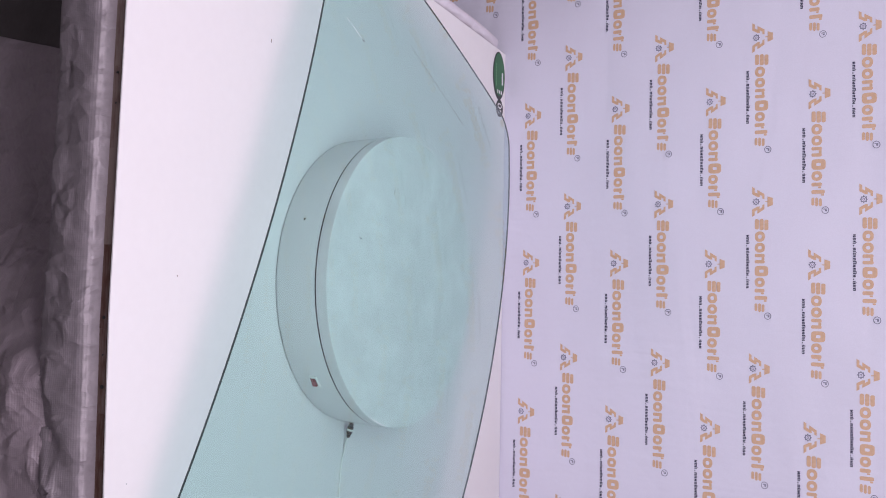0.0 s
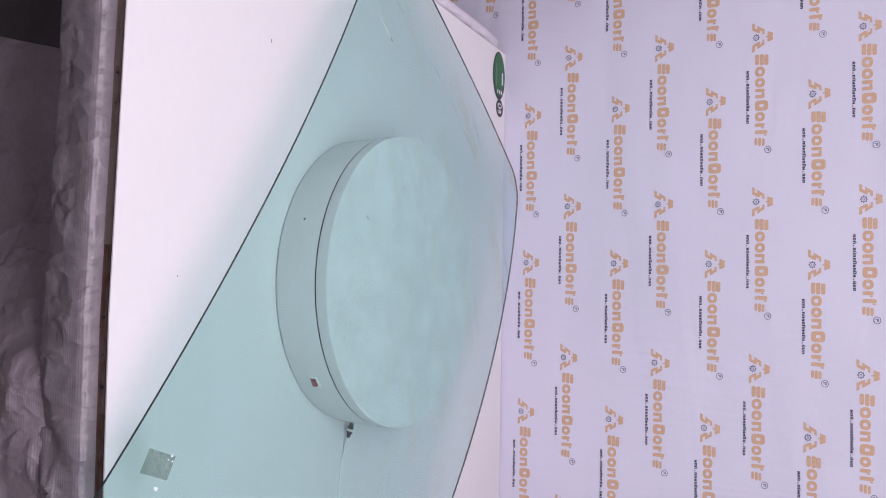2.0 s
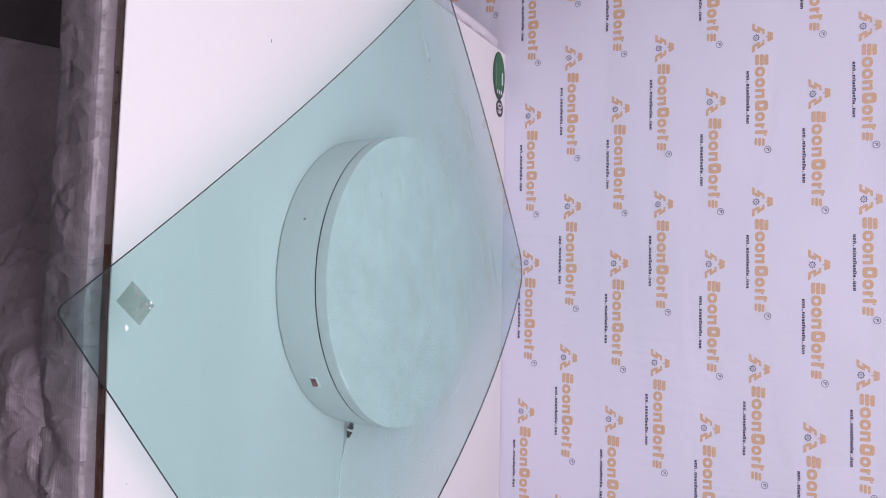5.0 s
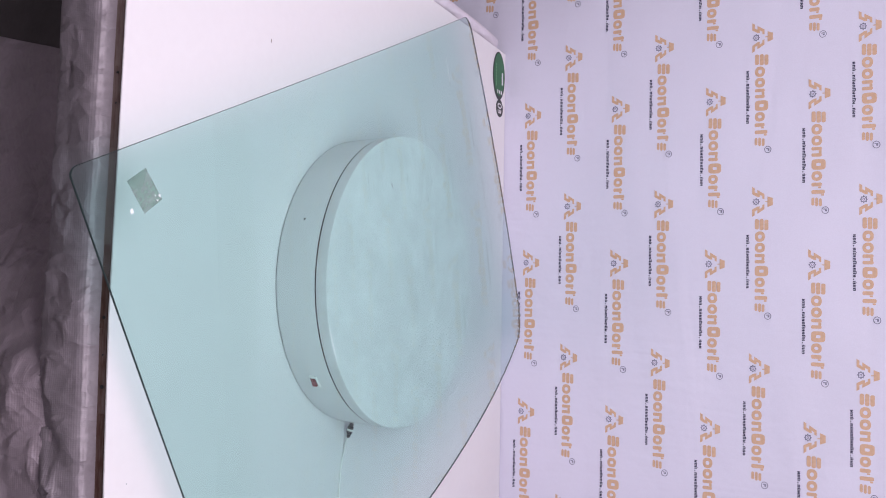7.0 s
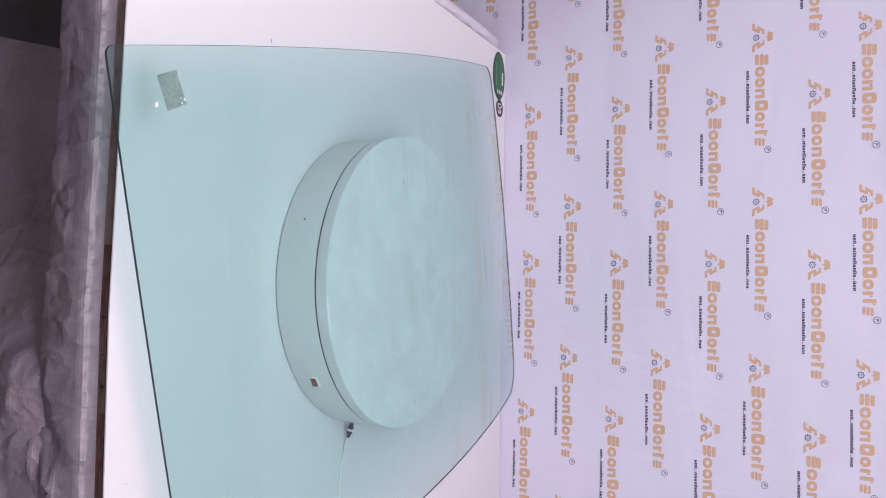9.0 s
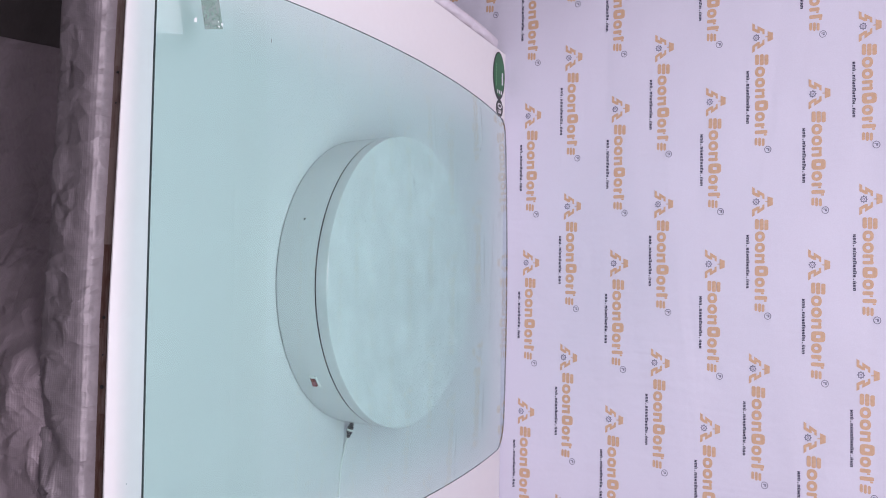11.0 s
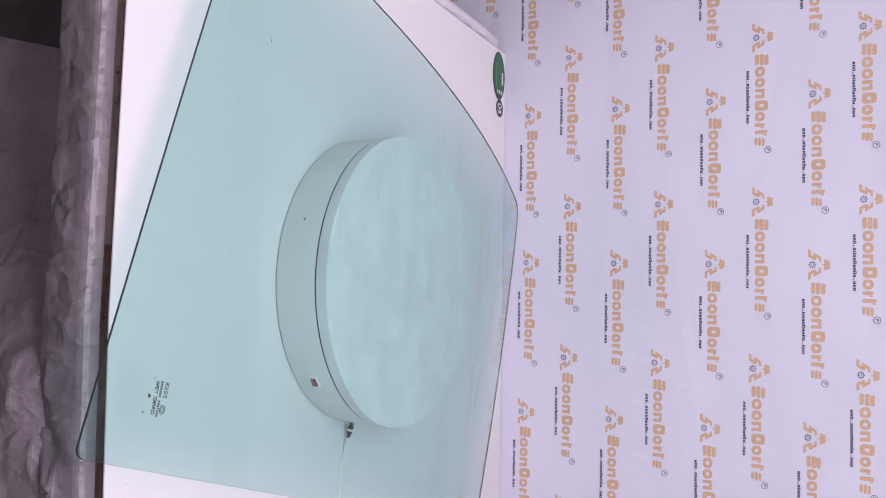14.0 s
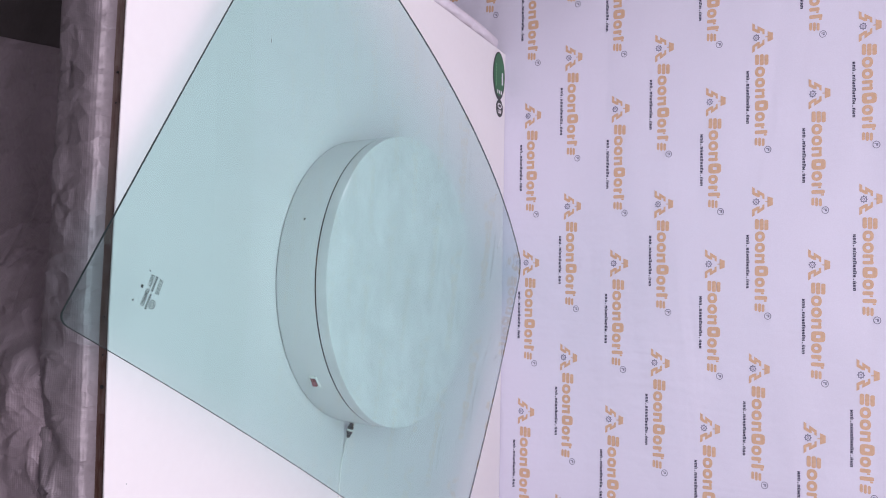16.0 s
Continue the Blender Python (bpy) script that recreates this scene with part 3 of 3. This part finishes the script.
def build_cord():
    cord = empty("power_cord", pose(0, 0, TOP))
    tagged(cord, "thin white power cord with a dark plug on the table", "power cord")
    plug = lathe([(0, 0), (0.0045, 0), (0.0045, 0.006), (0.0062, 0.007), (0.0062, 0.019), (0.0045, 0.024), (0.0030, 0.030), (0, 0.030)], 18)
    part("plug", plug, PLASTIC_BLACK, cord, "small dark plug").matrix_local = Matrix.Translation((0.2930, -0.0620, 0.0195)) @ Vector((0.97, -0.08, -0.24)).to_track_quat("Z", "Y").to_matrix().to_4x4()
    clip = lathe([(0.0064, 0.011), (0.0067, 0.0115), (0.0067, 0.015), (0.0064, 0.0155)], 18)
    part("plug_ring", clip, CORD_WHITE, cord, "light ring on the plug").matrix_local = Matrix.Translation((0.2930, -0.0620, 0.0195)) @ Vector((0.97, -0.08, -0.24)).to_track_quat("Z", "Y").to_matrix().to_4x4()
    keys = [(0.3210, -0.0643, 0.0126), (0.335, -0.0650, 0.0080), (0.353, -0.0655, 0.0036), (0.375, -0.0695, 0.0017), (0.397, -0.0735, 0.0017), (0.444, -0.0770, 0.0017), (0.52, -0.080, 0.0017), (0.65, -0.070, 0.0017), (0.80, -0.02, 0.0017), (1.0, 0.05, 0.0017), (1.24, 0.06, 0.0017)]
    pts = []
    for k in range(len(keys) - 1):
        p0, p1, p2, p3 = (Vector(keys[max(0, min(len(keys) - 1, k + d))]) for d in (-1, 0, 1, 2))
        for i in range(6):
            u = i / 6
            pts.append(0.5 * ((2 * p1) + (p2 - p0) * u + (2 * p0 - 5 * p1 + 4 * p2 - p3) * u * u + (3 * p1 - p0 - 3 * p2 + p3) * u ** 3))
    pts.append(Vector(keys[-1]))
    part("wire", tube(pts, 0.0019), CORD_WHITE, cord, "thin white wire", smooth=True)


# ---- the glass pane ----
G_TH = 0.0042


def glass_z(x, y):
    """height of the pane's upper face over the table top: a shallow dome"""
    w2 = -0.94469 * x + 0.32796 * y
    w = 0.32796 * x + 0.94469 * y - 0.078
    return H_PLAT + G_TH + 0.0138 - 0.1504 * w2 * w2 - 0.0325 * w * w


def pane_outline():
    corners = [((0.4520, -0.6592), 0.013), ((0.7702, 0.2102), 0.015), ((-0.4406, 0.6459), 0.075), ((-0.7530, -0.2038), 0.050)]
    bows = [0.0077, 0.0006, 0.0100, 0.0094]
    sides = []
    for k in range(4):
        a, b = Vector(corners[k][0]), Vector(corners[(k + 1) % 4][0])
        nrm = Vector(((b - a).y, -(b - a).x)).normalized()
        sides.append([a + (b - a) * (i / 60) + nrm * bows[k] * (1 - (2 * i / 60 - 1) ** 2) for i in range(61)])
    out = []
    for k in range(4):
        c, r = Vector(corners[k][0]), corners[k][1]
        pa, pb = sides[k - 1], sides[k]
        da = (pa[-4] - pa[-1]).normalized()
        db = (pb[3] - pb[0]).normalized()
        half = da.angle(db) / 2
        cut = r / math.tan(half)
        mid = c + (da + db).normalized() * (r / math.sin(half))
        s, e = c + da * cut - mid, c + db * cut - mid
        a0, sweep = math.atan2(s.y, s.x), (e.to_3d().cross(s.to_3d()).z and math.atan2(s.x * e.y - s.y * e.x, s.dot(e)))
        out += [mid + Vector((r * math.cos(a0 + sweep * i / 12), r * math.sin(a0 + sweep * i / 12))) for i in range(13)]
        nxt, rn = Vector(corners[(k + 1) % 4][0]), corners[(k + 1) % 4][1]
        out += [p for p in pb if (p - c).length > cut + 0.008 and (p - nxt).length > rn * 1.35 + 0.012]
    return out


def build_glass():
    """rings of the outline drawn in towards the middle, both faces, and a ground rim"""
    edge = pane_outline()
    n = len(edge)
    bm = bmesh.new()
    levels = [1.0, 0.9991, 0.985, 0.95, 0.88, 0.78, 0.65, 0.5, 0.35, 0.2, 0.08]
    up, dn = [], []
    for s in levels:
        up.append([bm.verts.new((p.x * s, p.y * s, glass_z(p.x * s, p.y * s) - (0.0009 if s == 1.0 else 0))) for p in edge])
        dn.append([bm.verts.new((p.x * s, p.y * s, glass_z(p.x * s, p.y * s) - G_TH + (0.0009 if s == 1.0 else 0))) for p in edge])
    cu, cd = bm.verts.new((0, 0, glass_z(0, 0))), bm.verts.new((0, 0, glass_z(0, 0) - G_TH))
    for rows, flip in ((up, False), (dn, True)):
        for li, (a, b) in enumerate(zip(rows, rows[1:])):
            for i in range(n):
                j = (i + 1) % n
                vs = (a[i], a[j], b[j], b[i])
                f = bm.faces.new(vs[::-1] if flip else vs)
                f.smooth = True
                f.material_index = 1 if li == 0 else (2 if flip else 0)
        for i in range(n):
            vs = (rows[-1][i], rows[-1][(i + 1) % n], cd if flip else cu)
            f = bm.faces.new(vs[::-1] if flip else vs)
            f.smooth, f.material_index = True, 2 if flip else 0
    for i in range(n):
        j = (i + 1) % n
        f = bm.faces.new((dn[0][i], dn[0][j], up[0][j], up[0][i]))
        f.material_index, f.smooth = 1, True
    for e in bm.edges:
        if len({f.material_index for f in e.link_faces} & {0, 1, 2}) > 1:
            e.smooth = False
    glass = part("glass_pane", bm, [GLASS, GLASS_EDGE, GLASS_UNDER])
    tagged(glass, "large curved green-tinted tempered cab window glass on the turntable", "glass pane")
    glass.location = (0, 0, TOP)

    def draped(name, polys, mat, label, lift=0.0006, under=False):
        """thin patches that lie on the pane"""
        b2 = bmesh.new()
        for pts in polys:
            vs = [b2.verts.new((x, y, glass_z(x, y) + (-(G_TH + lift) if under else lift))) for x, y in pts]
            b2.faces.new(vs)
        bmesh.ops.triangulate(b2, faces=b2.faces[:])
        bmesh.ops.recalc_face_normals(b2, faces=b2.faces[:])
        return part(name, b2, mat, glass, label)

    # film sticker near one corner, a little torn
    def sticker_grid():
        a, b, c, d = Vector((0.3680, -0.5933)), Vector((0.3771, -0.5448)), Vector((0.4108, -0.5478)), Vector((0.4018, -0.5975))
        cells = []
        for i in range(6):
            for j in range(6):
                q = []
                for u, v in ((i, j), (i + 1, j), (i + 1, j + 1), (i, j + 1)):
                    u, v = u / 6, v / 6
                    p = (a * (1 - u) + b * u) * (1 - v) + (d * (1 - u) + c * u) * v
                    q.append((p.x, p.y))
                cells.append(q)
        return cells
    draped("sticker", sticker_grid(), STICKER, "greyish green translucent film sticker")
    draped("sticker_flake", [[(0.3795 + 1.3 * (x - 0.384), -0.5515 + 1.3 * (y + 0.5415)) for x, y in q] for q in ([(0.3800, -0.5418), (0.3828, -0.5392), (0.3835, -0.5425), (0.3818, -0.5436)], [(0.386, -0.5395), (0.3878, -0.5380), (0.3882, -0.541)], [(0.3850, -0.5450), (0.3868, -0.5442), (0.3862, -0.5462)])], SCRATCH, "bright flaked corner of the sticker", 0.0012)
    draped("chip", [[(0.4190, -0.5660), (0.4235, -0.5655), (0.4272, -0.5590), (0.4244, -0.5606), (0.4218, -0.5580)]], SCRATCH, "small white chip mark", 0.0006)
    # long pale scratches and dark scuffs near one corner
    def stroke(x0, y0, x1, y1, w, seed):
        random.seed(seed)
        d = Vector((x1 - x0, y1 - y0))
        nn = Vector((-d.y, d.x)).normalized()
        polys, k = [], 9
        for i in range(k):
            if random.random() < 0.15:
                continue
            p, q = Vector((x0, y0)) + d * (i / k), Vector((x0, y0)) + d * ((i + 0.95) / k)
            o, o2 = nn * w * random.uniform(0.25, 0.7), nn * random.uniform(-0.5, 0.5) * w
            polys.append([(p + o2 - o)[:], (q + o2 - o)[:], (q + o2 + o)[:], (p + o2 + o)[:]])
        return polys
    draped("pale_scratch", stroke(-0.487, -0.239, -0.460, -0.190, 0.0018, 3), SCRATCH, "thin pale scratch")
    draped("dark_scuff", stroke(-0.4595, -0.189, -0.4555, -0.182, 0.0045, 4), DIRT, "short dark scuff")
    draped("dark_scuff", stroke(-0.558, -0.161, -0.548, -0.145, 0.0025, 5), DIRT, "short dark scuff")
    draped("dark_scuff", stroke(-0.50, 0.02, -0.36, 0.30, 0.0010, 6), DIRT, "long faint dark scuff")
    # printed safety mark
    ex = Vector((0.225, 0.974)).normalized()
    ey = Vector((-ex.y, ex.x))
    o = Vector((0.6405, 0.1285))

    def at(u, v):
        p = o + ex * u + ey * v
        return (p.x, p.y)

    def bar(u0, v0, u1, v1):
        return [at(u0, v0), at(u1, v0), at(u1, v1), at(u0, v1)]
    draped("maker_bars", [bar(0.0008 + 0.0058 * k, 0.0012 + 0.0022 * j, 0.0054 + 0.0058 * k, 0.0024 + 0.0022 * j) for k in range(4) for j in range(3)], ETCH, "dark printed maker bars", 0.0004)
    draped("print_line", [bar(0.0033 * k, -0.0060, 0.0033 * k + 0.0022, -0.0024) for k in range(15) if k != 7], ETCH, "row of tiny printed bars", 0.0004)
    draped("print_line", [bar(0.019, -0.0225, 0.0238, -0.0190)], ETCH, "tiny printed bar", 0.0004)
    draped("print_dot", [bar(-0.004, -0.0185, -0.002, -0.0165)], ETCH, "tiny printed dot", 0.0004)
    draped("print_dot", [bar(0.043, -0.0275, 0.0455, -0.025)], ETCH, "tiny printed dot", 0.0004)
    ringm = bmesh.new()
    for rr in (0.0062, 0.0036):
        ring_shape(ringm, 0.0385, 0.0032, rr + 0.0004, rr * 0.8, 0.0011, 0.0011, 22, up=True)
    for v in ringm.verts:
        p = at(v.co.x, v.co.y)
        v.co = (p[0], p[1], glass_z(*p) + 0.0004)
    part("round_mark", ringm, ETCH, glass, "round printed approval mark")
    cu2 = bpy.data.curves.new("safety_text", "FONT")
    cu2.body, cu2.size, cu2.align_x = "SAFETY  TEMPERED", 0.0074, "LEFT"
    cu2.offset = 0.00022
    tmp = bpy.data.objects.new("safety_text", cu2)
    scene.collection.objects.link(tmp)
    me = bpy.data.meshes.new_from_object(tmp.evaluated_get(bpy.context.evaluated_depsgraph_get()))
    bpy.data.objects.remove(tmp)
    wide = max(v.co.x for v in me.vertices)
    for v in me.vertices:
        p = at(v.co.x * 0.046 / wide, v.co.y - 0.0135)
        v.co = (p[0], p[1], glass_z(*p) + 0.0004)
    me.materials.clear()
    me.materials.append(ETCH)
    tx = new("safety_text", me)
    tx.parent = glass
    tx["label"] = "small dark printed words SAFETY TEMPERED"
    return glass


# ---- small things on the table ----
def build_table_stickers():
    s = empty("oval_label", pose(-0.611, 0.7262, TOP))
    tagged(s, "green oval paper label with a white rim stuck on the table", "label")

    def plate(name, pts, z, mat, label=""):
        bm = bmesh.new()
        f = flat_shape(bm, pts, 0, up=True)
        ex = bmesh.ops.extrude_face_region(bm, geom=[f])
        bmesh.ops.translate(bm, verts=[v for v in ex["geom"] if isinstance(v, bmesh.types.BMVert)], vec=(0, 0, 0.0004))
        bmesh.ops.recalc_face_normals(bm, faces=bm.faces[:])
        ob = part(name, bm, mat, s, label)
        ob.location = (0, 0, z)
        return ob
    plate("rim", oval(0.002, 0, 0.0735, 0.0470), 0.0002, PAPER_WHITE, "white paper rim")
    plate("dark_band", oval(0.002, 0, 0.0712, 0.0445), 0.0008, DARK_PRINT, "dark green band")
    plate("green_field", oval(-0.002, 0.0012, 0.0640, 0.0385), 0.0014, GREEN_PRINT, "green printed field")
    plate("light_bar", [(-0.011, 0.020), (0.026, 0.020), (0.026, 0.029), (-0.011, 0.029)], 0.0020, PAPER_WHITE)
    for k in range(8):
        plate("text_bar", [(-0.030 + k * 0.0085, -0.024), (-0.0245 + k * 0.0085, -0.024), (-0.0245 + k * 0.0085, -0.0175), (-0.030 + k * 0.0085, -0.0175)], 0.0020, PALE_GREEN)
    for k in range(3):
        plate("digit_bar", [(0.045, -0.012 + k * 0.013), (0.055, -0.012 + k * 0.013), (0.055, -0.005 + k * 0.013), (0.045, -0.005 + k * 0.013)], 0.0020, PAPER_WHITE)
    plate("small_oval_rim", oval(0.0975, 0.008, 0.0285, 0.0285), 0.0002, PAPER_WHITE)
    plate("small_oval", oval(0.0975, 0.008, 0.0262, 0.0255), 0.0008, DARK_PRINT, "small black oval")
    bm = bmesh.new()
    ring_shape(bm, 0.0905, 0.008, 0.0085, 0.0150, 0.0040, 0.0045, 18, up=True)
    for v in ((0.102, 0.014, 0.112, 0.020), (0.102, 0.004, 0.112, 0.010), (0.102, -0.006, 0.112, -0.001), (0.109, -0.003, 0.113, 0.018)):
        flat_shape(bm, [(v[0], v[1]), (v[2], v[1]), (v[2], v[3]), (v[0], v[3])], 0, up=True)
    part("mark_bars", bm, PAPER_WHITE, s).location = (0, 0, 0.0016)

    for x, y, rx, ry, mat in ((-0.432, -0.324, 0.0036, 0.0007, RUST), (-0.006, -0.537, 0.0009, 0.0011, RUST), (0.295, -0.625, 0.0013, 0.0010, SMUDGE), (0.53, -0.30, 0.0010, 0.0010, DIRT)):
        bm = bmesh.new()
        f = flat_shape(bm, [(rx * math.cos(a) * (1 + 0.3 * math.sin(3 * a)), ry * math.sin(a)) for a in [2 * math.pi * i / 10 for i in range(10)]], 0, up=True)
        ex = bmesh.ops.extrude_face_region(bm, geom=[f])
        bmesh.ops.translate(bm, verts=[v for v in ex["geom"] if isinstance(v, bmesh.types.BMVert)], vec=(0, 0, 0.0004))
        ob = part("speck", bm, mat)
        tagged(ob, "tiny brown dirt speck on the white table", "dirt speck", "dirt specks on the table")
        ob.location = (x, y, TOP + 0.0002)


def build_wrap():
    """crumpled clear plastic hanging over the table's side by the banner"""
    bm = bmesh.new()
    n, m = 60, 14
    rows = []
    for i in range(n + 1):
        u = i / n
        y = 0.28 + 0.47 * u
        x0 = -0.716 + 0.058 * (y - 0.1) * 0.6
        h = 0.012 * math.sin(math.pi * min(1, u * 1.02)) ** 0.6 * (0.55 + 0.75 * u)
        row = []
        for j in range(m + 1):
            a = math.pi * 1.15 * j / m
            wob = 0.003 * noise.noise(Vector((y * 22, j * 0.5, 1.0))) + 0.0022 * noise.noise(Vector((y * 60, j * 0.9, 5.0)))
            row.append(bm.verts.new((x0 - 0.020 + 0.020 * math.cos(a) + wob, y, TOP - 0.025 + (h + 0.012) * math.sin(a) + wob * 0.6)))
        rows.append(row)
    for a, b in zip(rows, rows[1:]):
        for j in range(m):
            bm.faces.new((a[j], a[j + 1], b[j + 1], b[j]))
    bmesh.ops.recalc_face_normals(bm, faces=bm.faces[:])
    ob = part("plastic_wrap", bm, CLEAR_WRAP, None, smooth=True)
    tagged(ob, "crumpled pale plastic wrap along the table side", "plastic wrap")


build_room()
build_banner()
build_table()
build_skirt()
TURNTABLE, PLATTER = build_turntable()
build_cord()
PANE = build_glass()
build_table_stickers()
build_wrap()


def motions():
    times = [2.0 * k for k in range(9)]
    walk(PANE, [(t, pose(0, 0, TOP, 0, 0, SPIN * t)) for t in times])
    walk(PLATTER, [(t, pose(0, 0, 0, 0, 0, SPIN * t)) for t in times])


motions()
